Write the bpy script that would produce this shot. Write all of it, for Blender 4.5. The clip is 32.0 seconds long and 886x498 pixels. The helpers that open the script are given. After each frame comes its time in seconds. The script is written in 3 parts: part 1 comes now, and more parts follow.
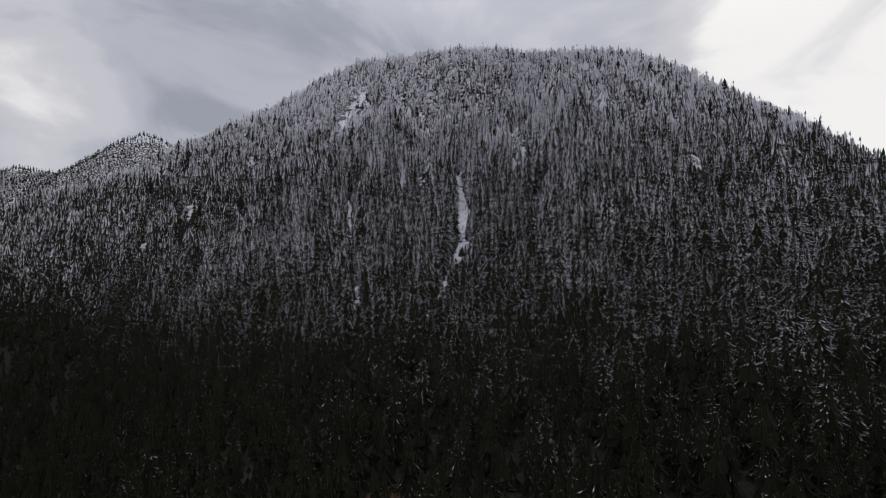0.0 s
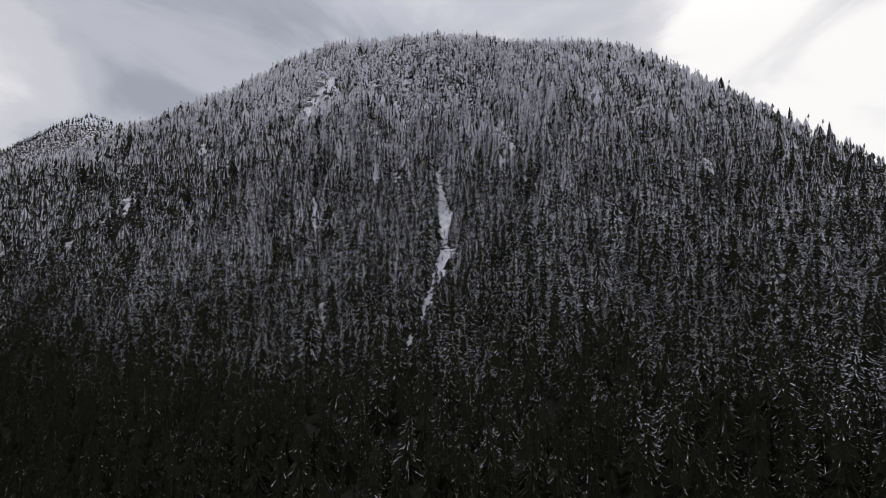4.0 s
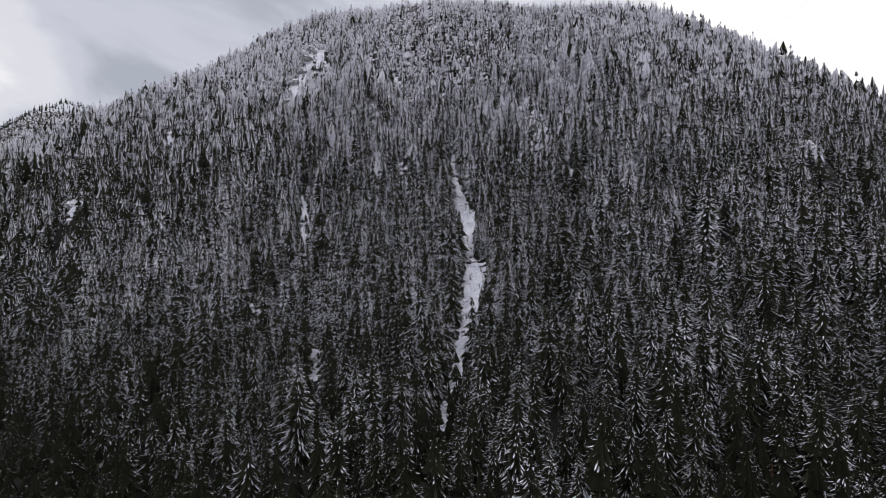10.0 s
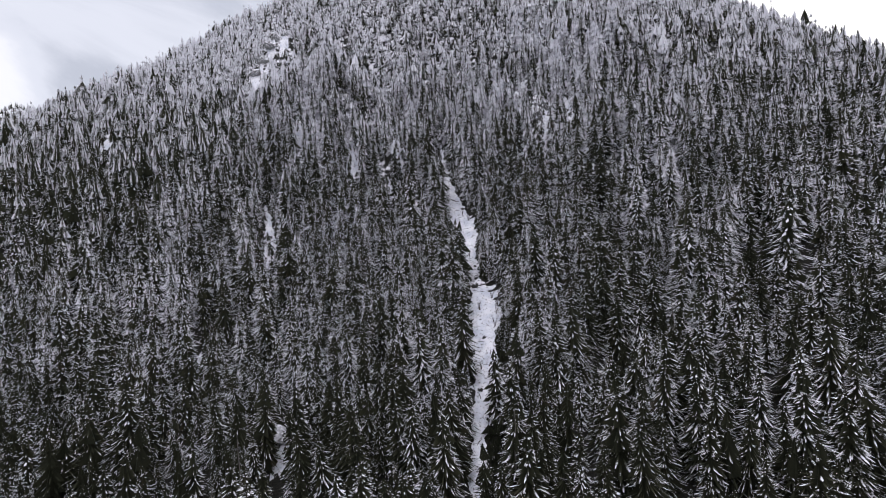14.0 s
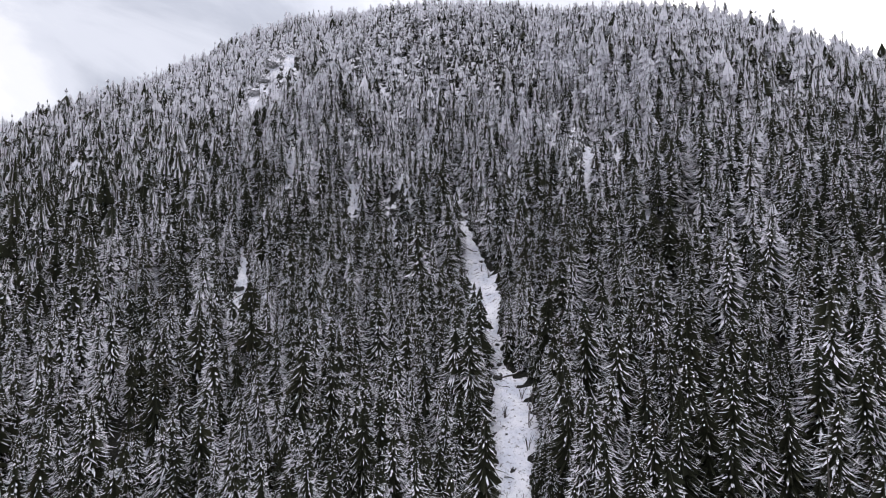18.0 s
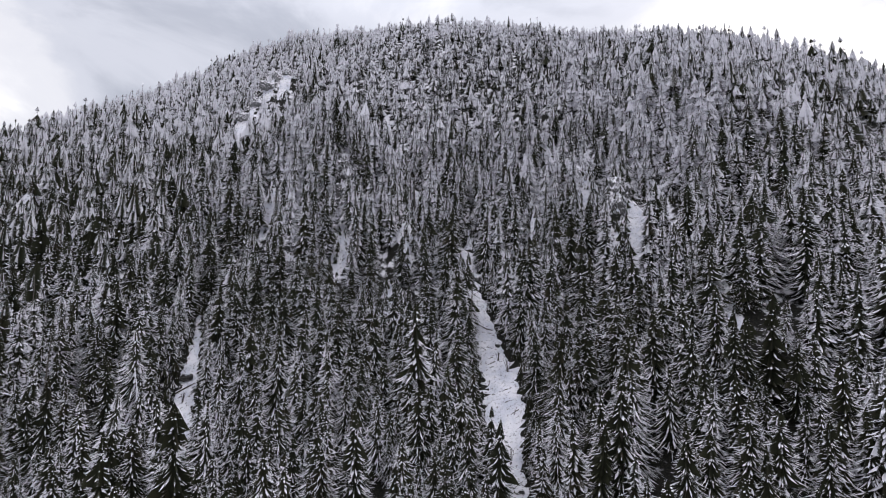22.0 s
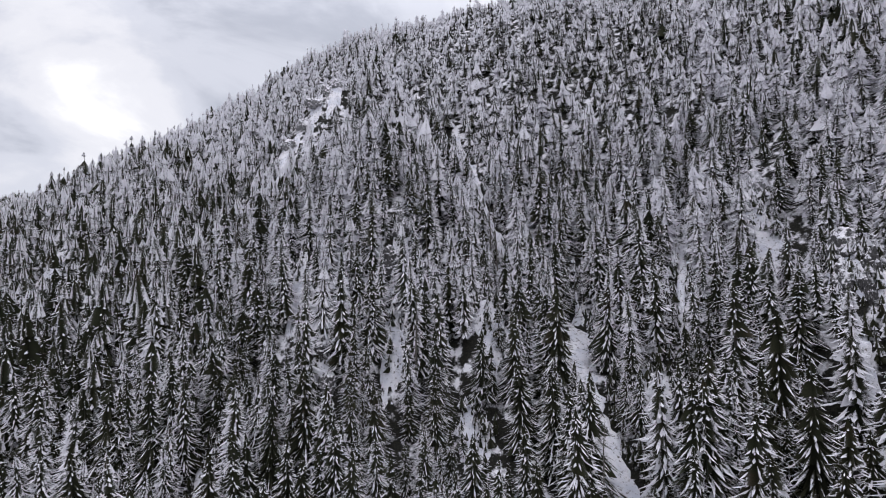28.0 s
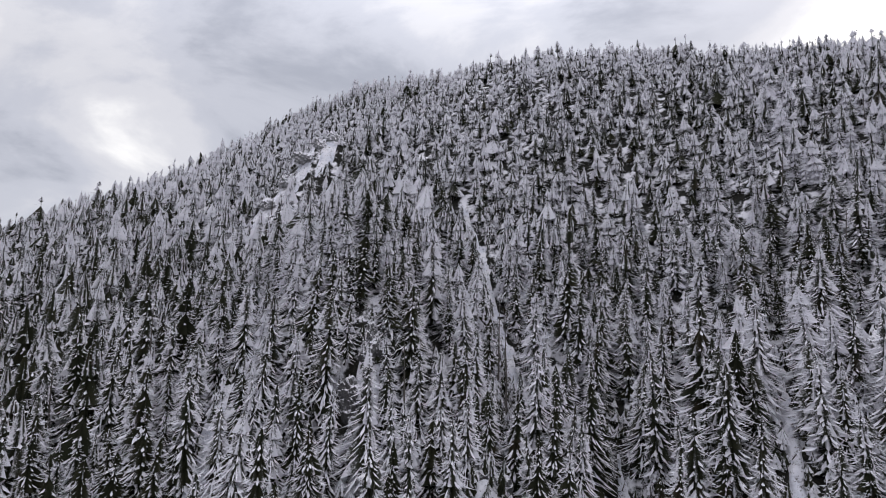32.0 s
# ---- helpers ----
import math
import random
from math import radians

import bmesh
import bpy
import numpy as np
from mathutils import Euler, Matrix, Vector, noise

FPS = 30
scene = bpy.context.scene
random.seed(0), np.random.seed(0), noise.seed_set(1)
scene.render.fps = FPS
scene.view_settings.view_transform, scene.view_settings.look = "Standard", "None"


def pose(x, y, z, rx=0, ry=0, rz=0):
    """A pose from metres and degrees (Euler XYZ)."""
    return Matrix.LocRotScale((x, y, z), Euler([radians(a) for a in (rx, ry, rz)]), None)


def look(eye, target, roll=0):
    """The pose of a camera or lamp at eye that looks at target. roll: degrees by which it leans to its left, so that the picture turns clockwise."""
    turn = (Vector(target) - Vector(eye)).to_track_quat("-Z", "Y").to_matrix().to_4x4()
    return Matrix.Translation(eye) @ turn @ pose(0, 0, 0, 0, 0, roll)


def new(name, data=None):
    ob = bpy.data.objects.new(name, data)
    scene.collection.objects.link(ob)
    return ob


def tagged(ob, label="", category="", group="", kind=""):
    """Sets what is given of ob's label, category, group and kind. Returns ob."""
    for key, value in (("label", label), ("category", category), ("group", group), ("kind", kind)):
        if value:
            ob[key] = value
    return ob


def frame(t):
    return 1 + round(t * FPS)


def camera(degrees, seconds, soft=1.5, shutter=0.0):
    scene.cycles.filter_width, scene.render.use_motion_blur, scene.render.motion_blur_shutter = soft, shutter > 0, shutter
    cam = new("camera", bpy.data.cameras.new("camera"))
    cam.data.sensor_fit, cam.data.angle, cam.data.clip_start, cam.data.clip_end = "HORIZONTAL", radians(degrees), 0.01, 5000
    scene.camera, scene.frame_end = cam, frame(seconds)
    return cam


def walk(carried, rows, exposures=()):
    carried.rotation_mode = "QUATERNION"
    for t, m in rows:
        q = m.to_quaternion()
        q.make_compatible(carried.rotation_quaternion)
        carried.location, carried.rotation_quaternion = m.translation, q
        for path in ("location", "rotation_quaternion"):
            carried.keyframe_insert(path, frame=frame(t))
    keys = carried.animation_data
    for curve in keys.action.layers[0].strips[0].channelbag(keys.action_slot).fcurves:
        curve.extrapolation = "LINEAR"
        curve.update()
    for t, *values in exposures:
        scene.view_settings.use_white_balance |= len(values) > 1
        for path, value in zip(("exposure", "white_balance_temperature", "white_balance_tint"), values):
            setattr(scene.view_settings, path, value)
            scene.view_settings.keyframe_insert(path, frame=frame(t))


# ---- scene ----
# ---------------------------------------------------------------- camera
cam = camera(84.24, 32.0, soft=1.0)
# seconds, place, yaw to the left, pitch up, lean
PATH = [
    (0, -0.00, 0.00, 120.00, 0.000, 1.950, -0.548),
    (0.5, -1.02, 5.78, 121.47, -0.762, 0.953, -0.508),
    (1, -2.51, 11.48, 122.70, -1.510, 1.107, -0.704),
    (1.5, -3.49, 17.23, 123.99, -1.985, 1.114, -0.493),
    (2, -4.56, 23.06, 125.04, -2.514, 1.176, -0.197),
    (2.5, -5.68, 28.83, 126.23, -2.974, 1.238, -0.070),
    (3, -6.54, 34.51, 127.70, -3.353, 1.222, 0.050),
    (3.5, -7.51, 40.34, 129.14, -3.711, 1.242, 0.217),
    (5.5, -11.20, 63.67, 134.22, -4.028, 1.500, 0.474),
    (6, -12.27, 69.93, 135.77, -4.045, 1.531, 0.510),
    (6.5, -13.21, 76.01, 137.46, -4.064, 1.498, 0.592),
    (7, -14.23, 81.62, 139.04, -4.079, 1.511, 0.541),
    (7.5, -15.43, 87.71, 140.72, -4.102, 1.543, 0.497),
    (8, -16.19, 93.77, 142.16, -4.079, 1.555, 0.515),
    (8.5, -17.15, 99.76, 143.67, -4.038, 1.578, 0.563),
    (9, -17.84, 105.95, 145.25, -4.125, 0.680, 0.128),
    (9.5, -18.67, 111.96, 146.62, -4.257, 0.426, -0.048),
    (10, -19.51, 117.86, 148.31, -4.493, -0.757, -0.672),
    (10.5, -20.21, 124.06, 149.87, -4.631, -1.767, -1.304),
    (11, -20.91, 130.29, 151.36, -5.094, -1.973, -2.020),
    (11.5, -21.36, 136.61, 152.73, -5.524, -1.707, -3.230),
    (12, -22.05, 143.14, 153.88, -5.750, -1.703, -3.680),
    (12.5, -22.17, 149.52, 155.01, -5.663, -1.277, -3.668),
    (13, -22.19, 155.82, 156.56, -5.940, -1.495, -3.595),
    (13.5, -22.25, 162.34, 158.01, -6.666, -1.650, -3.126),
    (15.5, -20.50, 187.76, 162.83, -6.443, -1.389, -2.995),
    (16, -20.00, 194.31, 164.21, -6.386, -0.955, -2.957),
    (16.5, -19.44, 200.85, 165.50, -6.282, 1.394, -2.509),
    (17, -19.15, 207.06, 167.23, -6.392, 1.854, -2.575),
    (17.5, -18.42, 213.21, 169.39, -6.476, 1.940, -2.663),
    (18, -17.70, 219.20, 172.02, -5.664, 1.813, -0.584),
    (18.5, -17.00, 225.16, 174.58, -5.484, 4.343, -0.505),
    (19, -16.46, 231.13, 177.22, -5.590, 4.040, -0.676),
    (19.5, -15.99, 236.84, 180.11, -5.548, 3.858, -0.690),
    (20, -15.74, 242.29, 183.32, -4.553, 3.602, 1.961),
    (20.5, -14.61, 247.81, 185.98, -4.148, 3.756, 2.418),
    (21, -14.36, 253.06, 188.98, -4.605, 3.739, 1.162),
    (21.5, -13.81, 258.41, 192.02, -4.841, 4.132, 0.855),
    (22, -13.64, 263.48, 195.37, -4.832, 3.799, 1.098),
    (22.5, -13.28, 268.30, 198.54, -4.885, 3.670, 1.248),
    (23, -12.82, 273.22, 201.65, -4.702, 3.462, 1.224),
    (23.5, -12.50, 278.17, 205.03, -4.720, 1.062, 1.042),
    (24, -12.70, 283.23, 208.03, -4.553, 0.319, 0.913),
    (24.5, -12.74, 288.14, 210.66, -4.730, 0.373, 0.533),
    (26.5, -13.10, 310.33, 224.32, -1.703, -0.084, -1.648),
    (27, -13.02, 316.24, 227.14, -0.844, 0.746, -0.647),
    (27.5, -12.42, 322.50, 229.31, 0.228, 1.767, 0.147),
    (28, -11.47, 329.05, 231.93, 5.048, 1.957, -1.667),
    (28.5, -11.15, 335.22, 235.08, 5.447, 1.807, -1.237),
    (29, -11.09, 341.17, 237.77, 5.281, 2.102, -1.099),
    (29.5, -10.98, 347.11, 240.31, 5.275, 2.311, -1.113),
    (30, -10.97, 353.12, 242.87, 5.295, 1.961, -1.031),
    (30.5, -10.85, 359.15, 245.71, 5.278, 2.235, -1.286),
    (31, -10.86, 365.15, 248.41, 5.085, 3.231, -1.548),
    (31.5, -10.82, 371.07, 250.79, 5.422, 4.175, -0.682),
    (32, -10.80, 376.97, 253.34, 6.365, 7.753, 1.978),
]


def aim(x, y, z, yaw, pitch, lean):
    return pose(x, y, z, 0, 0, yaw) @ pose(0, 0, 0, 90 + pitch, 0, 0) @ pose(0, 0, 0, 0, 0, lean)


walk(cam, [(row[0], aim(*row[1:])) for row in PATH],
     exposures=[(0, -0.40), (3.5, -0.30), (6, -0.20), (9, -0.10), (13, 0.36), (16.5, 0.48), (19, 0.36), (21, 0.25), (24, 0.24), (28, 0.26), (30, 0.14), (32, -0.01)])

# ---------------------------------------------------------------- sky and sun
SUN_AZ, SUN_EL = radians(38), radians(34)      # to the right of +y, up
sun_way = Vector((math.sin(SUN_AZ) * math.cos(SUN_EL), math.cos(SUN_AZ) * math.cos(SUN_EL), math.sin(SUN_EL)))


def sky_world():
    world = bpy.data.worlds.new("overcast_sky")
    world.use_nodes = True
    nt = world.node_tree
    nt.nodes.clear()
    n = nt.nodes.new
    out, back, cloud = n("ShaderNodeOutputWorld"), n("ShaderNodeBackground"), n("ShaderNodeBackground")
    sky = n("ShaderNodeTexSky")
    sky.sky_type, sky.sun_disc = "NISHITA", False
    sky.sun_elevation, sky.sun_rotation = SUN_EL, SUN_AZ
    back.inputs["Strength"].default_value = 0.08
    nt.links.new(sky.outputs[0], back.inputs["Color"])
    coord = n("ShaderNodeTexCoord")
    flat = n("ShaderNodeMapping")                # clouds drawn out along the horizon
    flat.inputs["Scale"].default_value = (1.7, 1.7, 3.4)
    flat.inputs["Rotation"].default_value = (0.0, 0.5, 0.5)
    flat.inputs["Location"].default_value = (0.6, 0.2, 0.35)
    nt.links.new(coord.outputs["Generated"], flat.inputs["Vector"])
    big = n("ShaderNodeTexNoise")
    big.inputs["Scale"].default_value, big.inputs["Detail"].default_value, big.inputs["Roughness"].default_value = 1.5, 8.0, 0.56
    big.inputs["Distortion"].default_value = 0.5
    nt.links.new(flat.outputs[0], big.inputs["Vector"])
    # the cloud is thin round the sun, and in a rift low over the far valley
    total = big.outputs[0]
    for way, low, gain in (((0.78, 1.0, 0.40), 0.964, 0.27), ((0.30, 1.0, 0.48), 0.965, -0.12), ((-0.45, 1.0, 0.46), 0.965, -0.08), ((-0.79, 1.0, 0.34), 0.991, 0.17), ((-1.0, 1.0, 0.32), 0.985, 0.01), (sun_way, 0.5, 0.06)):
        dot = n("ShaderNodeVectorMath")
        dot.operation = "DOT_PRODUCT"
        dot.inputs[1].default_value = Vector(way).normalized()
        nt.links.new(coord.outputs["Generated"], dot.inputs[0])
        glow = n("ShaderNodeMapRange")
        glow.interpolation_type = "SMOOTHSTEP"
        glow.inputs["From Min"].default_value, glow.inputs["From Max"].default_value = low, 1.0
        glow.inputs["To Min"].default_value, glow.inputs["To Max"].default_value = 0.0, gain
        nt.links.new(dot.outputs["Value"], glow.inputs["Value"])
        add = n("ShaderNodeMath")
        add.operation = "ADD"
        nt.links.new(total, add.inputs[0])
        nt.links.new(glow.outputs[0], add.inputs[1])
        total = add.outputs[0]
    ramp = n("ShaderNodeValToRGB")
    ramp.color_ramp.interpolation = "EASE"
    stops = ramp.color_ramp.elements
    stops[0].position, stops[0].color = 0.36, (0.46, 0.48, 0.56, 1)
    stops[1].position, stops[1].color = 0.82, (1.25, 1.23, 1.22, 1)
    for at, shade in ((0.5, (0.65, 0.665, 0.75, 1)), (0.62, (0.80, 0.80, 0.86, 1))):
        stops.new(at).color = shade
    nt.links.new(total, ramp.inputs[0])
    nt.links.new(ramp.outputs[0], cloud.inputs["Color"])
    # an overcast sky is brightest overhead
    rise = n("ShaderNodeSeparateXYZ")
    nt.links.new(coord.outputs["Generated"], rise.inputs[0])
    lift = n("ShaderNodeMapRange")
    lift.interpolation_type = "SMOOTHSTEP"
    lift.inputs["From Min"].default_value, lift.inputs["From Max"].default_value = 0.35, 1.0
    lift.inputs["To Min"].default_value, lift.inputs["To Max"].default_value = 0.95, 2.3
    nt.links.new(rise.outputs["Z"], lift.inputs["Value"])
    nt.links.new(lift.outputs[0], cloud.inputs["Strength"])
    mix = n("ShaderNodeMixShader")
    mix.inputs[0].default_value = 0.93
    nt.links.new(back.outputs[0], mix.inputs[1])
    nt.links.new(cloud.outputs[0], mix.inputs[2])
    nt.links.new(mix.outputs[0], out.inputs["Surface"])
    scene.world = world


sky_world()
sun = new("sun", bpy.data.lights.new("sun", "SUN"))
sun.data.energy, sun.data.angle, sun.data.color = 0.6, radians(25), (1.0, 0.97, 0.93)
sun.matrix_world = look(sun_way * 1000, (0, 0, 0))


# ---------------------------------------------------------------- materials
class Nodes:
    """A material's node tree with short ways to add nodes."""

    def __init__(self, name):
        self.mat = bpy.data.materials.new(name)
        self.mat.use_nodes = True
        self.nt = self.mat.node_tree
        self.bsdf = self.nt.nodes["Principled BSDF"]
        self.geo = self.nt.nodes.new("ShaderNodeNewGeometry")

    def link(self, a, b):
        self.nt.links.new(a, b)

    def noise(self, scale, detail=4.0, rough=0.55, vector=None):
        node = self.nt.nodes.new("ShaderNodeTexNoise")
        node.inputs["Scale"].default_value, node.inputs["Detail"].default_value = scale, detail
        node.inputs["Roughness"].default_value = rough
        self.link(vector or self.geo.outputs["Position"], node.inputs["Vector"])
        return node.outputs[0]

    def math(self, op, a, b, c=None):
        node = self.nt.nodes.new("ShaderNodeMath")
        node.operation = op
        for i, v in enumerate((a, b, c)):
            if v is None:
                continue
            if isinstance(v, (int, float)):
                node.inputs[i].default_value = v
            else:
                self.link(v, node.inputs[i])
        return node.outputs[0]

    def ramp(self, value, low, high, to=(0.0, 1.0)):
        node = self.nt.nodes.new("ShaderNodeMapRange")
        node.interpolation_type = "SMOOTHSTEP"
        node.inputs["From Min"].default_value, node.inputs["From Max"].default_value = low, high
        node.inputs["To Min"].default_value, node.inputs["To Max"].default_value = to
        self.link(value, node.inputs["Value"])
        return node.outputs[0]

    def blend(self, fac, a, b):
        node = self.nt.nodes.new("ShaderNodeMix")
        node.data_type = "RGBA"
        self.link(fac, node.inputs[0])
        for v, i in ((a, 6), (b, 7)):
            if isinstance(v, tuple):
                node.inputs[i].default_value = (*v, 1)
            else:
                self.link(v, node.inputs[i])
        return node.outputs[2]

    def bump(self, height, strength, distance):
        node = self.nt.nodes.new("ShaderNodeBump")
        node.inputs["Strength"].default_value, node.inputs["Distance"].default_value = strength, distance
        self.link(height, node.inputs["Height"])
        self.link(node.outputs[0], self.bsdf.inputs["Normal"])

    def done(self, colour, roughness):
        self.link(colour, self.bsdf.inputs["Base Color"])
        if isinstance(roughness, float):
            self.bsdf.inputs["Roughness"].default_value = roughness
        else:
            self.link(roughness, self.bsdf.inputs["Roughness"])
        self.bsdf.inputs["Specular IOR Level"].default_value = 0.25
        return self.mat


SNOW = (0.86, 0.84, 0.875)


def make_needles():
    """Conifer sprays: dark needles, with shade inside the crown painted as a darker green, and snow lying along the
    ridge of each spray as far as the tree's load goes.
    """
    m = Nodes("needles_with_snow")
    load = m.nt.nodes.new("ShaderNodeAttribute")
    load.attribute_name = "load"
    inner_shade = m.blend(m.ramp(m.noise(0.09, 2.0), 0.35, 0.65), (0.011, 0.013, 0.008), (0.021, 0.022, 0.013))
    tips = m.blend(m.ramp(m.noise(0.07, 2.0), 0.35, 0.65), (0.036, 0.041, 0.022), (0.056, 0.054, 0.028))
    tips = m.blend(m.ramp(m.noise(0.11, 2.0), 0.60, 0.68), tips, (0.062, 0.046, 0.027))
    # low load also paints the crown's inner shade as near-black green
    green = m.blend(m.ramp(load.outputs["Fac"], -1.2, 0.15), inner_shade, tips)
    green = m.blend(m.ramp(m.noise(6.0, 3.0), 0.3, 0.75), green, (0.020, 0.020, 0.012))
    green = m.blend(m.ramp(load.outputs["Fac"], -0.5, 0.8, (0.0, 0.28)), green, (0.42, 0.42, 0.45))      # a dusting on all needles
    edge = m.math("ADD", load.outputs["Fac"], m.math("MULTIPLY_ADD", m.noise(1.6, 4.0, 0.65), 1.5, -0.75))
    edge = m.math("ADD", edge, m.math("MULTIPLY_ADD", m.noise(4.5, 3.0, 0.6), 1.0, -0.5))
    edge = m.math("ADD", edge, m.math("MULTIPLY_ADD", m.noise(8.0, 3.0, 0.65), 0.7, -0.35))
    snow = m.ramp(edge, -0.14, 0.26)
    white = m.blend(m.noise(0.8, 2.0), SNOW, (0.68, 0.67, 0.715))
    made = m.done(m.blend(snow, green, white), m.ramp(snow, 0, 1, (0.85, 0.6)))
    m.bsdf.inputs["Specular IOR Level"].default_value = 0.08
    return made


def make_bark():
    m = Nodes("conifer_bark")
    col = m.blend(m.noise(2.5, 5.0), (0.035, 0.028, 0.022), (0.11, 0.095, 0.085))
    m.bump(m.noise(9.0, 3.0), 0.6, 0.05)
    return m.done(col, 0.9)


def make_floor():
    """Forest floor under the trees: litter and brush, white above the snow line."""
    m = Nodes("forest_floor")
    sep = m.nt.nodes.new("ShaderNodeSeparateXYZ")
    m.link(m.geo.outputs["Position"], sep.inputs[0])
    litter = m.ramp(m.noise(2.2, 5.0, 0.7), 0.4, 0.65)
    high = m.ramp(sep.outputs["Z"], 80.0, 240.0, (0.0, 0.22))
    soil = m.blend(litter, (0.008, 0.008, 0.006), (0.026, 0.023, 0.017))
    cover = m.ramp(m.math("ADD", high, m.noise(0.22, 6.0, 0.6)), 0.70, 0.82)
    m.bump(m.noise(0.6, 5.0), 0.8, 0.6)
    return m.done(m.blend(cover, soil, SNOW), 0.85)


def make_snow():
    """Avalanche snow in the chutes: white with bark, needles and broken twigs in it."""
    m = Nodes("chute_snow")
    specks = m.ramp(m.noise(1.1, 6.0, 0.74), 0.535, 0.65)
    grey = m.blend(m.ramp(m.noise(0.16, 4.0), 0.35, 0.7), SNOW, (0.62, 0.63, 0.70))
    m.bump(m.noise(0.9, 5.0, 0.6), 0.9, 0.5)
    return m.done(m.blend(specks, grey, (0.12, 0.10, 0.09)), 0.6)


def make_rock(name, low, high, bare):
    """Granite, with snow on every ledge. bare: how steep a face must be to stay free of snow."""
    m = Nodes(name)
    sep = m.nt.nodes.new("ShaderNodeSeparateXYZ")
    m.link(m.geo.outputs["Normal"], sep.inputs[0])
    stone = m.blend(m.noise(0.35, 6.0, 0.65), low, high)
    stone = m.blend(m.ramp(m.noise(2.6, 5.0, 0.7), 0.52, 0.66), stone, (0.035, 0.034, 0.033))      # cracks and wet streaks
    ledge = m.math("ADD", sep.outputs["Z"], m.math("MULTIPLY_ADD", m.noise(1.7, 7.0, 0.75), 1.7, -0.85))
    m.bump(m.noise(0.7, 6.0, 0.7), 1.0, 0.8)
    return m.done(m.blend(m.ramp(ledge, bare, bare + 0.4), stone, SNOW), 0.8)


NEEDLES, BARK, FLOOR, CHUTE = make_needles(), make_bark(), make_floor(), make_snow()
ROCK = make_rock("snowy_rock", (0.17, 0.17, 0.175), (0.46, 0.455, 0.46), -0.15)
DARK_ROCK = make_rock("dark_snowy_rock", (0.03, 0.03, 0.03), (0.15, 0.145, 0.145), 0.12)

# ---------------------------------------------------------------- the lie of the land
X0, DX, Y0, DY = -480.0, 120.0, 60.0, 82.0
# heights of the forest's roof on a coarse net: a row each 82 m up the valley side, a column each 120 m across
ROOF = np.array([
    [-33, -10, 13, 33, 51, 59, 56, 53, 54],
    [-55, -28, 5, 45, 75, 85, 88, 92, 93],
    [-59, -34, 1, 66, 96, 99, 125, 132, 126],
    [-34, -11, 23, 101, 138, 161, 185, 170, 144],
    [19, 54, 98, 155, 153, 200, 243, 199, 156],
    [92, 144, 192, 230, 211, 234, 315, 257, 182],
    [167, 232, 258, 255, 259, 326, 380, 290, 226],
    [228, 281, 329, 323, 404, 405, 423, 346, 291],
    [254, 295, 370, 416, 468, 442, 409, 384, 362],
    [232, 296, 407, 514, 419, 410, 407, 416, 428],
])
KNOLLS = [(-62, 520, 38, 21.6), (-95, 560, 38, 6.7), (135, 505, 45, 26.9), (100, 395, 40, 27.7), (-52, 516, 20, 24.5), (120, 470, 30, 18.8)]    # x, y, spread, height


def spline(t):
    t = np.abs(t)
    return np.where(t < 1, 2 / 3 - t * t + t ** 3 / 2, np.where(t < 2, (2 - t) ** 3 / 6, 0))


def roof(x, y):
    """The height of the forest's roof over the main hill."""
    ny, nx = ROOF.shape
    bx = spline(np.clip((x - X0) / DX, 0, nx - 1)[:, None] - np.arange(-1, nx + 1))
    by = spline(np.clip((y - Y0) / DY, 0, ny - 1)[:, None] - np.arange(-1, ny + 1))
    bx = np.c_[bx[:, 0] + bx[:, 1], bx[:, 2:-2], bx[:, -2] + bx[:, -1]]
    by = np.c_[by[:, 0] + by[:, 1], by[:, 2:-2], by[:, -2] + by[:, -1]]
    z = np.einsum("ij,jk,ik->i", by, ROOF, bx)
    for a, b, s, h in KNOLLS:
        z = z + h * np.exp(-((x - a) ** 2 + (y - b) ** 2) / (2 * s * s))
    return z


def stature(z):
    """How high the forest stands where its roof is at height z: old trees low down and in the gullies, short ones near the top."""
    return np.interp(z, [60, 110, 170, 240, 285, 340, 400], [18.0, 20.0, 24.0, 26.0, 19.0, 14.0, 11.5])


def waves(x, y, size, seed):
    """Cheap smooth unevenness, about -1 to 1."""
    r = np.random.RandomState(seed)
    z = 0 * x
    for k in range(7):
        a, p, w = r.uniform(0, 6.28), r.uniform(0, 6.28), r.uniform(0.6, 1.9) / size * 6.28
        z = z + np.sin((x * math.cos(a) + y * math.sin(a)) * w + p)
    return z / 3.2


# chutes: centre line and width, from the top down
CHUTES = {
    "main": [(19.5, 506, 0.6), (18.5, 498, 4), (15.5, 486, 9), (15.5, 474, 8), (16.5, 462, 6), (18.5, 440, 9), (19, 424, 13), (17, 403, 11), (15.5, 388, 6.5), (14.5, 373, 4.5),
             (15.5, 360, 12), (14, 348, 14), (9, 331, 8), (3, 307, 5.2), (-2.5, 288, 4.6), (-6, 278, 4.2), (-9, 266, 3.2), (-11, 257, 0.5)],
    "west": [(-88, 456, 0.4), (-87, 451, 2), (-84, 442, 3.2), (-81, 430, 6), (-77, 416, 8.5), (-73, 404, 5)],
    "cliff": [(93, 463, 0.5), (92, 458, 3), (90, 451, 5), (88, 446, 12), (84, 444, 14), (78, 442, 11), (74, 437, 8), (70, 430, 4), (67, 424, 0.6)],
    "east": [(60, 512, 0.4), (58, 507, 1.6), (55, 500, 2.8), (50, 489, 3), (45, 479, 2.6), (42, 471, 1.4), (40, 466, 0.5)],
    "upper": [(-27, 586, 2), (-16, 564, 3.5), (-14, 552, 3.5), (-10.5, 540, 4), (-7, 528, 4), (-4, 515, 2), (-3, 509, 0.4)],
}


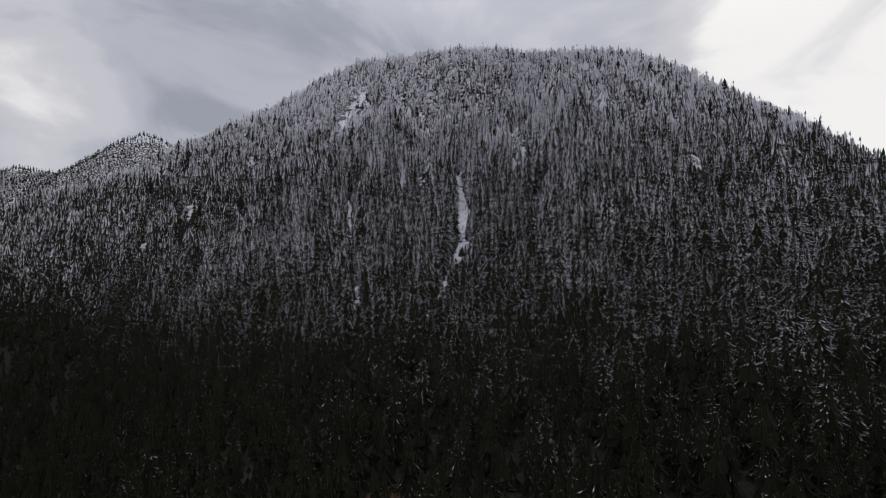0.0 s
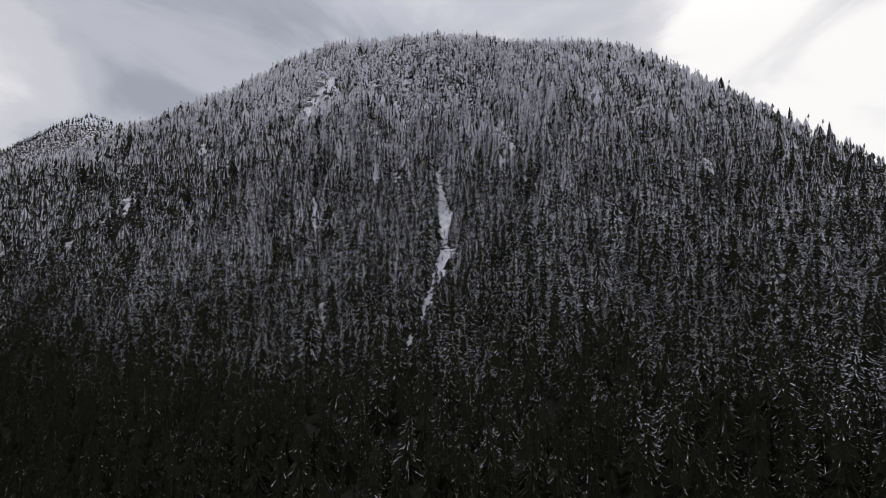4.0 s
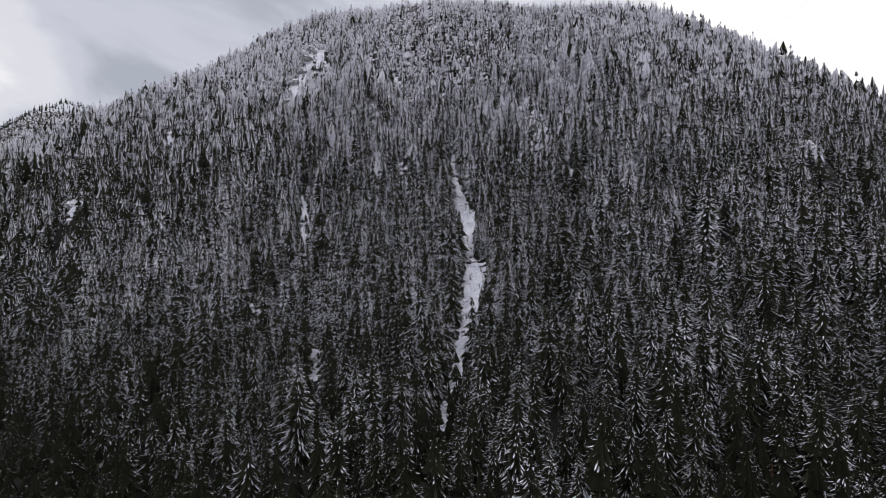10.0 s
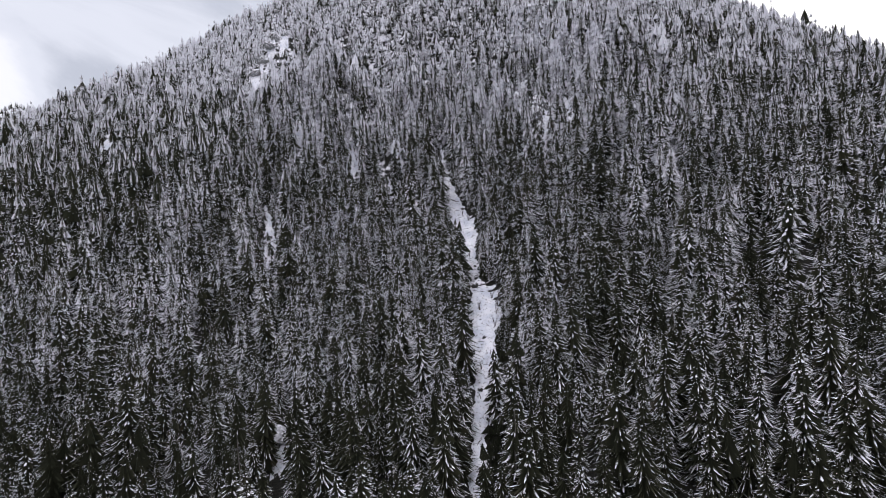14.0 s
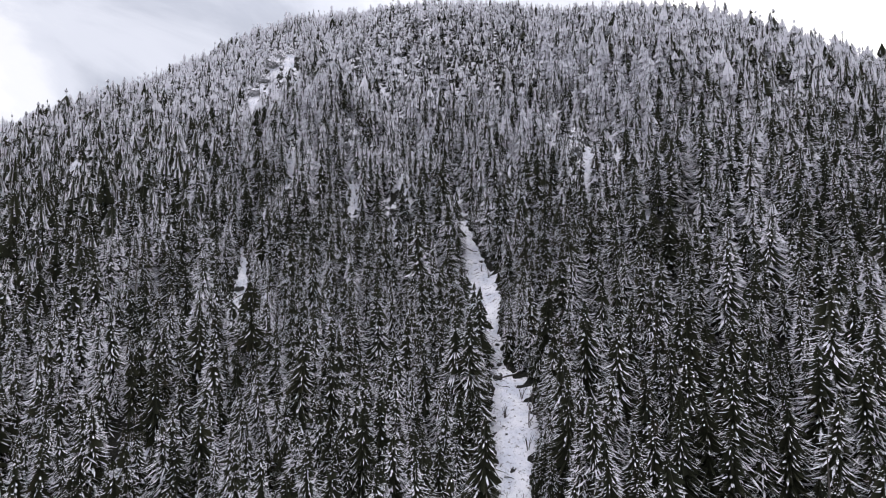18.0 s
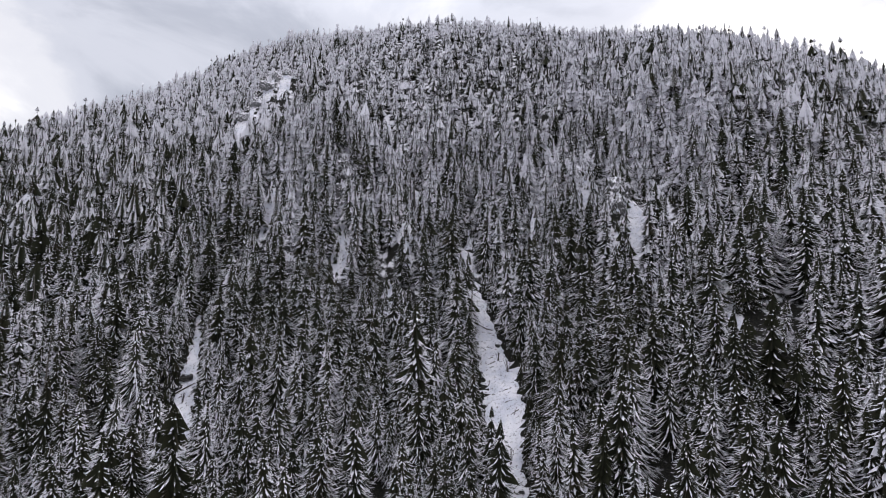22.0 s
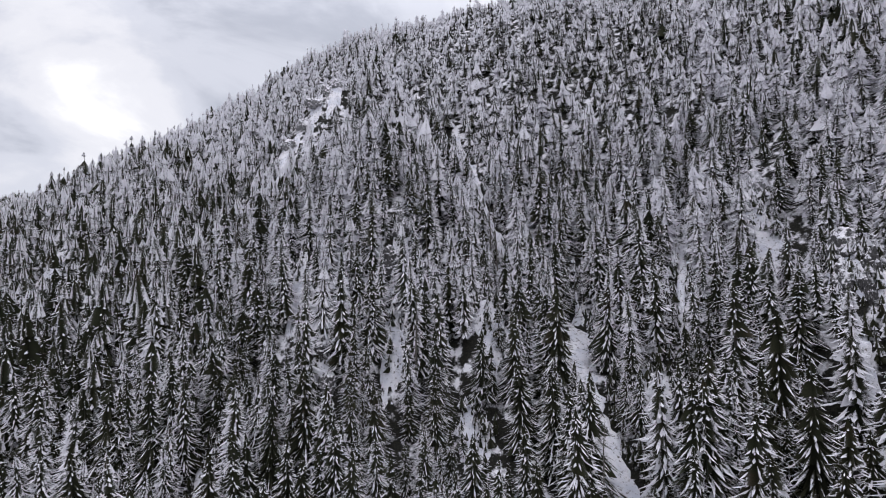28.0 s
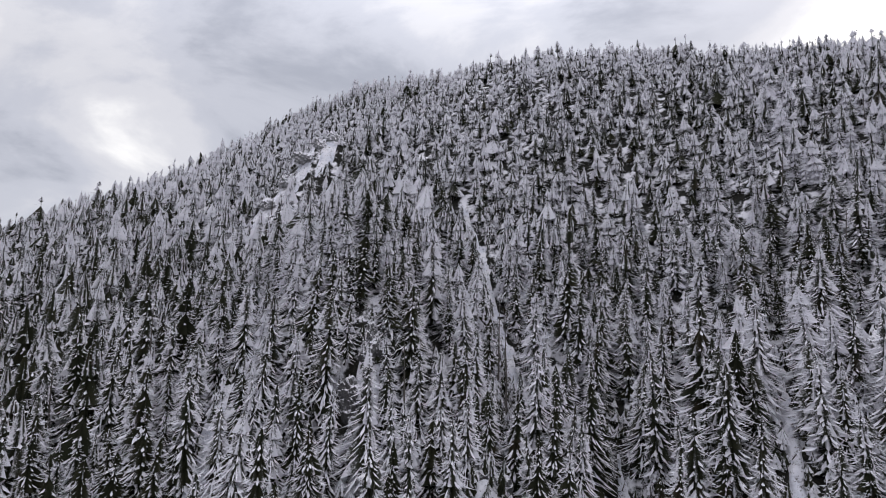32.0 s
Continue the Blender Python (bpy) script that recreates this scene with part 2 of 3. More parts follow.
def chute_gap(x, y):
    """How far outside the nearest chute's edge a place lies (negative: inside)."""
    gap = np.full(x.shape, 1e3)
    for line in CHUTES.values():
        for (ax, ay, aw), (bx, by, bw) in zip(line, line[1:]):
            s = np.clip(((x - ax) * (bx - ax) + (y - ay) * (by - ay)) / ((bx - ax) ** 2 + (by - ay) ** 2), 0, 1)
            gap = np.minimum(gap, np.hypot(x - ax - s * (bx - ax), y - ay - s * (by - ay)) - (aw + s * (bw - aw)) / 2)
    return gap


def ground_height(x, y):
    """Soil height anywhere, out to the far peak and the horizon."""
    x, y = np.asarray(x, float), np.asarray(y, float)
    z = roof(x, y)
    z = z - stature(z) + 1.5 * waves(x, y, 45, 3) + 0.5 * waves(x, y, 14, 4)
    z = z - 0.30 * np.maximum(x - 430, 0) - 0.15 * np.maximum(-x - 450, 0)
    away = np.clip(np.maximum(np.abs(x) - 520, np.maximum(y - 840, 0)) / 500, 0, 1)
    z = z * (1 - away * away * (3 - 2 * away))
    behind = np.clip((-y - 100) / 600, 0, 1)
    z = z * (1 - behind)
    far = -40.0
    for a, b, sx, sy, h, steep in FAR_HILLS:
        far = np.maximum(far, h - steep * np.sqrt(((x - a) / sx) ** 2 + ((y - b) / sy) ** 2 + 900))
    far = far + 5 * waves(x, y, 240, 8) + 5 * waves(x, y, 90, 9)
    z = np.maximum(z, far)
    for a, b, s, h in RISES:
        z = z + h * np.exp(-((x - a) ** 2 + (y - b) ** 2) / (2 * s * s))
    gap = chute_gap(x, y)
    return z - 2.5 * np.clip(1 - gap / 8, 0, 1)


FAR_HILLS = [(-1092, 1790, 1.0, 0.6, 628, 0.62), (-990, 1810, 1.0, 0.45, 524, 0.28), (-1750, 2000, 1.6, 0.6, 545, 0.4)]


# rock steps that lift the soil up to the forest's roof: x, y, height of the ledge, spread
LEDGES = [(-122, 600, 303, 8), (-112.4, 618.5, 330, 8), (-101.7, 627.4, 350, 8), (-79, 543, 282, 5), (70, 447, 234, 6.5), (63, 437, 214, 4.5), (71, 491, 247, 6), (73, 387, 194, 5),
          (-39.5, 475.4, 217, 4.5), (-40, 494, 250, 4.5), (-59.5, 468.5, 210, 4), (-55.6, 456.6, 194, 4), (-11.5, 480, 223, 4.5), (-212, 543, 243, 6), (-196, 566, 255, 5),
          (-236, 458, 177, 6), (-241, 480, 186, 6), (-246, 503, 195, 6), (-277, 452, 140, 6), (-72.4, 486, 237, 5), (57, 505.5, 243, 6), (49, 488, 233, 6), (43, 474, 221, 6), (176, 338, 194, 6)]
RISES = []
for a, b, z, s in LEDGES:
    RISES.append((a, b, 1.35 * s, z - 3 - float(ground_height(np.array([float(a)]), np.array([float(b)]))[0])))


def mesh_from(name, verts, faces, material, smooth=False):
    """A mesh from an array of places and one array of faces with equal counts of corners."""
    me = bpy.data.meshes.new(name)
    n, k = faces.shape
    me.vertices.add(len(verts))
    me.vertices.foreach_set("co", np.ascontiguousarray(verts, np.float32).ravel())
    me.loops.add(n * k)
    me.loops.foreach_set("vertex_index", np.ascontiguousarray(faces, np.int32).ravel())
    me.polygons.add(n)
    me.polygons.foreach_set("loop_start", np.arange(0, n * k, k, dtype=np.int32))
    me.polygons.foreach_set("use_smooth", np.full(n, smooth))
    me.update(calc_edges=True)
    me.materials.append(material)
    return me


def build_ground():
    xs = np.unique(np.r_[np.linspace(-4200, -700, 40), np.linspace(-700, -300, 21), np.linspace(-300, 300, 151), np.linspace(300, 700, 21), np.linspace(700, 4200, 14)])
    ys = np.unique(np.r_[np.linspace(-3500, 0, 12), np.linspace(0, 200, 21), np.linspace(200, 640, 121), np.linspace(640, 900, 27), np.linspace(900, 4500, 48)])
    gx, gy = np.meshgrid(xs, ys)
    gz = ground_height(gx.ravel(), gy.ravel())
    idx = np.arange(gx.size).reshape(gx.shape)
    quads = np.stack([idx[:-1, :-1], idx[:-1, 1:], idx[1:, 1:], idx[1:, :-1]], -1).reshape(-1, 4)
    ob = new("ground", mesh_from("ground", np.c_[gx.ravel(), gy.ravel(), gz], quads, FLOOR, True))
    tagged(ob, "steep snow-dusted mountain slope of dark forest soil", "mountainside", kind="structure")


build_ground()


# bare places in the forest: x, y, and reach across and up the slope
CLEARINGS = [(-122, 600, 5, 8.5), (-112.4, 618.5, 4, 9.5), (-101.7, 627.4, 3.5, 8), (-79, 543, 2.5, 6), (71, 491, 6, 8), (70, 447, 5, 4), (63, 437, 2.5, 2.5), (73, 387, 2.4, 2.6),
             (-39.5, 475.4, 4, 6.5), (-40, 494, 2.5, 3.5), (-59.5, 468.5, 2.5, 3.5), (-55.6, 456.6, 2.5, 4), (-11.5, 480, 4.5, 4.5), (-16, 460, 5, 6), (31, 467, 4, 5),
             (-212, 543, 6, 3.5), (-196, 566, 3, 4), (-236, 458, 2.5, 2), (-241, 480, 2, 2), (-246, 503, 3, 2), (-277, 452, 5, 3), (-72.4, 486, 2, 6),
             (-53, 311, 3.5, 5), (-91, 369, 5, 6), (176, 338, 3, 2)]


# ---------------------------------------------------------------- snow chutes
def build_chute(name, label):
    line = CHUTES[name]
    pts = np.array(line, float)
    t = np.linspace(0, len(line) - 1, (len(line) - 1) * 14)
    cx, cy, cw = (np.interp(t, np.arange(len(line)), pts[:, k]) for k in range(3))
    across = np.linspace(-0.5, 0.5, 13)
    edge = cw[:, None] * (1.10 + 0.32 * waves(cx, cy, 6, 11)[:, None] * np.sign(across) + 0.24 * waves(cx, cy, 2.2, 12)[:, None] * np.cos(9 * across))
    gx, gy = cx[:, None] + across * edge, cy[:, None] + 0 * across
    gz = ground_height(gx.ravel(), gy.ravel()).reshape(gx.shape)
    gz = gz + 0.7 * (1 - (2 * across) ** 4) - 0.25 + 0.18 * waves(gx, gy, 3.0, 13) + 0.25 * waves(gx, gy, 8.0, 14)
    idx = np.arange(gx.size).reshape(gx.shape)
    quads = np.stack([idx[:-1, :-1], idx[1:, :-1], idx[1:, 1:], idx[:-1, 1:]], -1).reshape(-1, 4)
    ob = new("snow_chute", mesh_from("snow_chute", np.c_[gx.ravel(), gy.ravel(), gz.ravel()], quads, CHUTE, True))
    tagged(ob, label, "snow chute", kind="structure")


def snow_patch(x, y, rx, ry, seed):
    """Open snow on a clearing."""
    a, s = np.meshgrid(np.linspace(0, 6.2832, 41)[:-1], np.linspace(0, 1, 9))
    edge = 1 + 0.22 * np.sin(3 * a + seed) + 0.12 * np.sin(7 * a + seed * 2.0) + 0.08 * np.sin(13 * a)
    gx, gy = x + rx * s * edge * np.cos(a), y + ry * s * edge * np.sin(a)
    gz = ground_height(gx.ravel(), gy.ravel()) + 0.45 * (1 - s.ravel() ** 3) - 0.12 + 0.15 * waves(gx, gy, 3.0, 13).ravel()
    idx = np.arange(gx.size).reshape(gx.shape)
    right = np.roll(idx, -1, 1)
    quads = np.stack([idx[:-1], idx[1:], right[1:], right[:-1]], -1).reshape(-1, 4)
    ob = new("snow_patch", mesh_from("snow_patch", np.c_[gx.ravel(), gy.ravel(), gz], quads, CHUTE, True))
    tagged(ob, "open patch of fresh snow in a forest clearing", "snow patch", kind="structure")


build_chute("main", "long white avalanche chute of debris-strewn snow between conifers")
build_chute("west", "short white snow chute half hidden among conifers")
build_chute("cliff", "white snow bank below a small cliff among tall conifers")
build_chute("east", "narrow snow-filled gully between tall conifers")
build_chute("upper", "narrow snow-filled gully high on the forested slope")


# ---------------------------------------------------------------- conifers
def crown_reach(up, slim, blunt=0.62):
    """How far the branches of a 28 m conifer reach at a share of its height."""
    return slim * (4.4 * (1 - up) ** blunt + 0.10) * np.clip(0.6 + up * 2.5, 0, 1)


def conifer_shape(seed, skirts, spokes, tiers=0, points=0, slim=1.0, broad=0.5, blunt=0.62, white=0.3, shelter_and_shade=0.8, even=0.0, steep=1.0):
    """One conifer, 28 m high: skirts of dark sprays, and over them whorls of boughs, each folded along its ridge, on
    which the snow lies. Gives places, triangles, and the snow edge value of each place (high along a ridge, low at the
    sides), which also carries the crown's painted shade."""
    r = np.random.RandomState(seed)
    vs, fs, es, start = [], [], [], 0
    lop = r.uniform(0, 6.28)
    gap = 28 * 0.9 / skirts
    rough = 1.0 - even
    core = 0.85 if tiers else 1.0      # the sprays stay inside the whorls
    for t in range(skirts):
        up = 0.05 + 0.91 * ((t + r.uniform(0.1, 0.9)) / skirts) ** 0.95
        k = spokes
        az = (np.arange(2 * k) + rough * r.uniform(-0.35, 0.35, 2 * k)) * 3.14159 / k + r.uniform(0, 6)
        tip = np.arange(2 * k) % 2 == 0
        inner = 0.40 + 0.4 * even
        reach = (1 + rough * r.uniform(-0.25, 0.15)) * (1 + 0.2 * rough * np.cos(az - lop)) * core * crown_reach(up, slim, blunt) * np.where(tip, 1 + rough * r.uniform(-0.28, 0.25, 2 * k), inner + rough * r.uniform(-0.1, 0.1, 2 * k))
        drop = steep * np.where(tip, reach * r.uniform(0.30, 0.58, 2 * k), reach * 0.45 + 0.2 * gap) * (1.1 - 0.4 * up)
        z = 28 * up - drop
        vs.append(np.r_[np.stack([np.cos(az) * reach, np.sin(az) * reach, z], 1), [(0, 0, min(27.9, 28 * up + 0.9 * gap))]])
        i = np.arange(2 * k)
        fs.append(np.stack([i, (i + 1) % (2 * k), np.full(2 * k, 2 * k)], 1) + start)
        # less snow on sheltered lower sprays; low values also paint shade there and inside
        es.append(shelter_and_shade * (up - 0.62) + np.r_[np.where(tip, r.uniform(white, white + 0.9, 2 * k), r.uniform(-0.7, -0.3, 2 * k)), white - 0.45])
        start += 2 * k + 1
    for t in range(tiers):
        up = 0.05 + 0.92 * ((t + r.uniform(0.0, 1.0)) / tiers) ** 0.95
        k = max(4, int(round(points * (1 - 0.45 * up))))
        az = (np.arange(k) + r.uniform(-0.4, 0.4, k)) * 6.2832 / k + r.uniform(0, 6)
        reach = crown_reach(up, slim, blunt) * r.uniform(0.8, 1.12) * (1 + 0.2 * np.cos(az - lop)) * r.uniform(0.72, 1.25, k)
        rise = 28 * up + r.uniform(-0.5, 0.5, k) * 25 / tiers
        fall = steep * r.uniform(0.18, 0.50, k) * (1.2 - 0.5 * up)
        half = broad * (0.5 + 0.5 * (1 - up)) * r.uniform(0.7, 1.4, k)
        c, s = np.cos(az), np.sin(az)
        into, mid = 0.30 * reach, 0.62 * reach
        low = rise - 0.42 * fall * reach - 0.75 * half
        base = np.stack([c * into, s * into, rise + 0.02 * reach], 1)
        tip = np.stack([c * reach, s * reach, rise - fall * reach], 1)
        side = [np.stack([c * mid - s * half * g, s * mid + c * half * g, low], 1) for g in (1, -1)]
        vs.append(np.concatenate([base, side[0], tip, side[1]]))
        i = np.arange(k)
        fs.append(np.concatenate([np.stack([i, i + k, i + 2 * k], 1), np.stack([i, i + 2 * k, i + 3 * k], 1)]) + start)
        # lower boughs and inner halves kept dark: thinner snow plus painted canopy shade
        own = r.uniform(-0.40, 0.42, k) + 0.7 * shelter_and_shade * (up - 0.62)
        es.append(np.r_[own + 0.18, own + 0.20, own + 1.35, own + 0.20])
        start += 4 * k
    vs.append(np.array([(0.42, 0, 0), (-0.25, 0.4, 0), (-0.25, -0.4, 0), (0, 0, 27.9)]))      # the stem
    fs.append(np.array([(0, 1, 3), (1, 2, 3), (2, 0, 3)]) + start)
    es.append(np.full(4, -0.9))
    return np.concatenate(vs), np.concatenate(fs), np.concatenate(es)


for k, (x, y, rx, ry) in enumerate(CLEARINGS):
    snow_patch(x, y - 0.5 * ry, rx, 1.5 * ry, k)


def snow_load(z):
    """How much snow the trees carry at a height of the soil."""
    return np.interp(z, [20, 55, 85, 130, 180, 230, 280, 340], [-0.96, -0.78, -0.42, -0.02, 0.24, 0.56, 0.80, 0.90])


def place_trees():
    r = np.random.RandomState(5)
    cell = 4.8
    gx, gy = np.meshgrid(np.arange(-620, 620, cell), np.arange(40, 760, cell))
    x = gx.ravel() + r.uniform(-0.5, 0.5, gx.size) * cell
    y = gy.ravel() + r.uniform(-0.5, 0.5, gx.size) * cell
    seen = (np.abs(x) < 0.96 * y + 35) & (np.abs(x) < 560)
    x, y = x[seen], y[seen]
    over = roof(x, y)
    high = np.minimum(stature(over), np.maximum(9.0, over + 5 - ground_height(x, y)))
    size = r.uniform(0.58, 1.14, x.size) * (1 + 0.10 * waves(x, y, 60, 21))
    size = size * np.where(r.uniform(0, 1, x.size) < np.interp(high, [12, 24], [0.16, 0.07]), np.interp(high, [12, 24], [1.35, 1.25]), 1.0) * np.where(r.uniform(0, 1, x.size) < 0.10, 0.65, 1.0)
    spin = r.uniform(0, 6.28, x.size)
    gap = chute_gap(x, y)
    size = size * np.where((np.minimum(chute_gap(x, y + 7), chute_gap(x, y + 13)) < 0.5) & (y > 322), np.where((x < -40) | (x > 40), 1.0, 0.68), 1.0) * np.where((np.minimum(chute_gap(x, y + 7), chute_gap(x, y + 14)) < 1) & (y < 323) & (y > 268), 0.95, 1.0)
    keep = (gap > 0.10 * high * size) & (r.uniform(0, 1, x.size) > 0.06)
    keep &= waves(x, y, 26, 51) + 0.5 * waves(x, y, 11, 52) < 1.55      # gaps in the stand
    for a, b, rx, ry in CLEARINGS:
        keep &= ((x - a) / rx) ** 2 + ((y - b) / ry) ** 2 > 1
        below = (np.abs(x - a) < rx) & (y < b) & (y > b - ry - 14)      # thin regrowth below a ledge
        size = size * np.where(below, 0.62, 1.0)
        keep &= ~below | (r.uniform(0, 1, x.size) < 0.4)
    keep &= ((x + 16) / 11) ** 2 + ((y - 141) / 7) ** 2 > 1      # the brown bushes' hollow
    # old trees stand further apart than young ones
    keep &= r.uniform(0, 1, x.size) < np.interp(high, [12, 26], [1.0, 0.74]) * np.interp(over, [70, 130], [0.85, 1.0])
    return x[keep], y[keep], (size * high / 27)[keep], np.interp(high, [11.5, 26], [1.65, 1.22])[keep], spin[keep]


TX, TY, TSIZE, TWIDE, TSPIN = place_trees()
TZ = ground_height(TX, TY) - 0.4
# the stands: full trees along the flight, plainer ones further off, with ragged borders between them
jig = np.random.RandomState(8)
JX, JY = TX + jig.normal(0, 14, len(TX)), TY + jig.normal(0, 14, len(TX))
near = (np.abs(JX - 8) < 62 + 0.1 * JY) & (JY > 240) & (JY < 500) | (JX > -120) & (JX < 100) & (JY > 495) & (JY < 550) | (JX > 60) & (JX < 140) & (JY > 350) & (JY < 485) | (JX > -140) & (JX < -60) & (JY > 385) & (JY < 480)
young = (JY < 330) & (TZ + jig.normal(0, 12, len(TX)) < 74)
near &= ~young
middle = ~near & ~young & (np.abs(JX) < 310) & (JY < 640)
far = ~near & ~middle & ~young
beside = middle & (JY < 430) & (np.abs(JX - 20) < 220)
middle &= ~beside
single = near & (np.abs(TX) < 62) & (TY > 325) & (TY < 470)
chosen = np.flatnonzero(single)
chosen = chosen[np.random.RandomState(2).permutation(len(chosen))[:300]]
single = np.zeros(len(TX), bool)
single[chosen] = True


def forest(name, label, which, shapes, seed, more=0.0):
    """A stand of uncounted trees as one object."""
    kinds = len(shapes)
    pick = np.random.RandomState(seed).randint(0, kinds, len(TX))
    rng = np.random.RandomState(seed + 50)
    vs, fs, ls, start = [], [], [], 0
    for k, (v, f, edge) in enumerate(shapes):
        ids = np.flatnonzero(which & (pick == k))
        c, s = np.cos(TSPIN[ids])[:, None], np.sin(TSPIN[ids])[:, None]
        size = TSIZE[ids][:, None]
        c, s = c * TWIDE[ids][:, None], s * TWIDE[ids][:, None]
        lean = rng.normal(0, 0.04, (2, len(ids)))
        bend = v[:, 2] * size
        p = np.stack([(v[:, 0] * c - v[:, 1] * s) * size + TX[ids][:, None] + bend * lean[0][:, None], (v[:, 0] * s + v[:, 1] * c) * size + TY[ids][:, None] + bend * lean[1][:, None],
                      bend + TZ[ids][:, None]], -1)
        vs.append(p.reshape(-1, 3))
        fs.append((f[None] + np.arange(len(ids))[:, None, None] * len(v)).reshape(-1, 3) + start)
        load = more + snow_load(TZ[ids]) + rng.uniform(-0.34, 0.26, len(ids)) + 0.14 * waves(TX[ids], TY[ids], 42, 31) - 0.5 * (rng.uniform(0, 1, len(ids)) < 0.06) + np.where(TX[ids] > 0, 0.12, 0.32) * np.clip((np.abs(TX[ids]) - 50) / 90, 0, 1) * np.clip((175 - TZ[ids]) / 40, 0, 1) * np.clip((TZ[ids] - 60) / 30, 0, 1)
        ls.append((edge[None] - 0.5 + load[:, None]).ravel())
        start += len(ids) * len(v)
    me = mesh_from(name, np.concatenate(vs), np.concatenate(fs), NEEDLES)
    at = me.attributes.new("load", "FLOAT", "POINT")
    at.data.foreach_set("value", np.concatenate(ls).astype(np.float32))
    return tagged(new(name, me), label, "forest", kind="stuff")


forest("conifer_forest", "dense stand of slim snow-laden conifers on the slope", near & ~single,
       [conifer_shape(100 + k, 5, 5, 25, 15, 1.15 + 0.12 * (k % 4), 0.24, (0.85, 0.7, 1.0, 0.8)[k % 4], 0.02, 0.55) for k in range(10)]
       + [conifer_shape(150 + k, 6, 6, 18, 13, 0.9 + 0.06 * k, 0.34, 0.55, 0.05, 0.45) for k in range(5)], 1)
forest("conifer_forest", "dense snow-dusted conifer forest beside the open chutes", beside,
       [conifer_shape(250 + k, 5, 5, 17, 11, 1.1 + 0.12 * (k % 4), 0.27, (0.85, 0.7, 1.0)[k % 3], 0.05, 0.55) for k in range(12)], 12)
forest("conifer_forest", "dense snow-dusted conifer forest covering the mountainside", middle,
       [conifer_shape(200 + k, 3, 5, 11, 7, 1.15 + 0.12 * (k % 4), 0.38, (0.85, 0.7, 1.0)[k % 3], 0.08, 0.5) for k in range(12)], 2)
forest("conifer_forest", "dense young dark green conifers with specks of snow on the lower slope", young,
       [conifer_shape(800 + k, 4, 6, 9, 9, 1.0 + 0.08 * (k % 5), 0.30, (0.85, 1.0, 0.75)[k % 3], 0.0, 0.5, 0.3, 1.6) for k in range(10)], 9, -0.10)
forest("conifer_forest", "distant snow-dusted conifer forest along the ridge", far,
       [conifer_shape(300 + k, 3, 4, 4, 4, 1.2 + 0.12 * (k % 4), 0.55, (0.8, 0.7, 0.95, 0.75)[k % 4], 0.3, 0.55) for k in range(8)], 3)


def undergrowth():
    """Saplings and low brush along the chutes' edges and in the clearings."""
    global TX, TY, TZ, TSIZE, TWIDE, TSPIN
    kept = TX, TY, TZ, TSIZE, TWIDE, TSPIN
    r = np.random.RandomState(19)
    x, y = r.uniform(-100, 100, 30000), r.uniform(255, 580, 30000)
    gap = chute_gap(x, y)
    ok = (gap > 0.2) & (gap < 9) & (r.uniform(0, 1, x.size) < np.interp(gap, [0, 9], [1.0, 0.3]))
    for a, b, rx, ry in CLEARINGS:
        ok |= (((x - a) / rx) ** 2 + ((y - b) / ry) ** 2 < 1.2) & (r.uniform(0, 1, x.size) < 0.75)
    TX, TY = x[ok], y[ok]
    TZ = ground_height(TX, TY) - 0.15
    TSIZE, TWIDE, TSPIN = r.uniform(0.06, 0.26, ok.sum()), r.uniform(1.4, 2.4, ok.sum()), r.uniform(0, 6.28, ok.sum())
    forest("undergrowth", "low snowy saplings and brush along the snow chutes", TX < 1e6, [conifer_shape(600 + k, 3, 4) for k in range(5)], 7)
    TX, TY, TZ, TSIZE, TWIDE, TSPIN = kept


undergrowth()


def far_forest():
    """The woods on the peak beyond the main hill."""
    global TX, TY, TZ, TSIZE, TWIDE, TSPIN
    kept = TX, TY, TZ, TSIZE, TWIDE, TSPIN
    r = np.random.RandomState(9)
    gx, gy = np.meshgrid(np.arange(-2300, -650, 12.0), np.arange(1450, 2030, 13.0))
    x, y = (g.ravel() + r.uniform(-3.5, 3.5, g.size) for g in (gx, gy))
    z = ground_height(x, y)
    keep = (z > 330) & (r.uniform(0, 1, x.size) > 0.12) & (waves(x, y, 70, 41) + waves(x, y, 24, 42) < 2.2 - 1.9 * np.exp(-((x + 1050) / 45) ** 2))
    TX, TY, TZ = x[keep], y[keep], z[keep] - 0.5
    TSIZE, TWIDE, TSPIN = r.uniform(0.4, 0.8, keep.sum()), r.uniform(1.3, 1.7, keep.sum()), r.uniform(0, 6.28, keep.sum())
    forest("distant_forest", "far dark conifer forest on the snowy peak", TX < 1e6, [conifer_shape(500 + k, 3, 4) for k in range(4)], 4, -0.68)
    TX, TY, TZ, TSIZE, TWIDE, TSPIN = kept


far_forest()


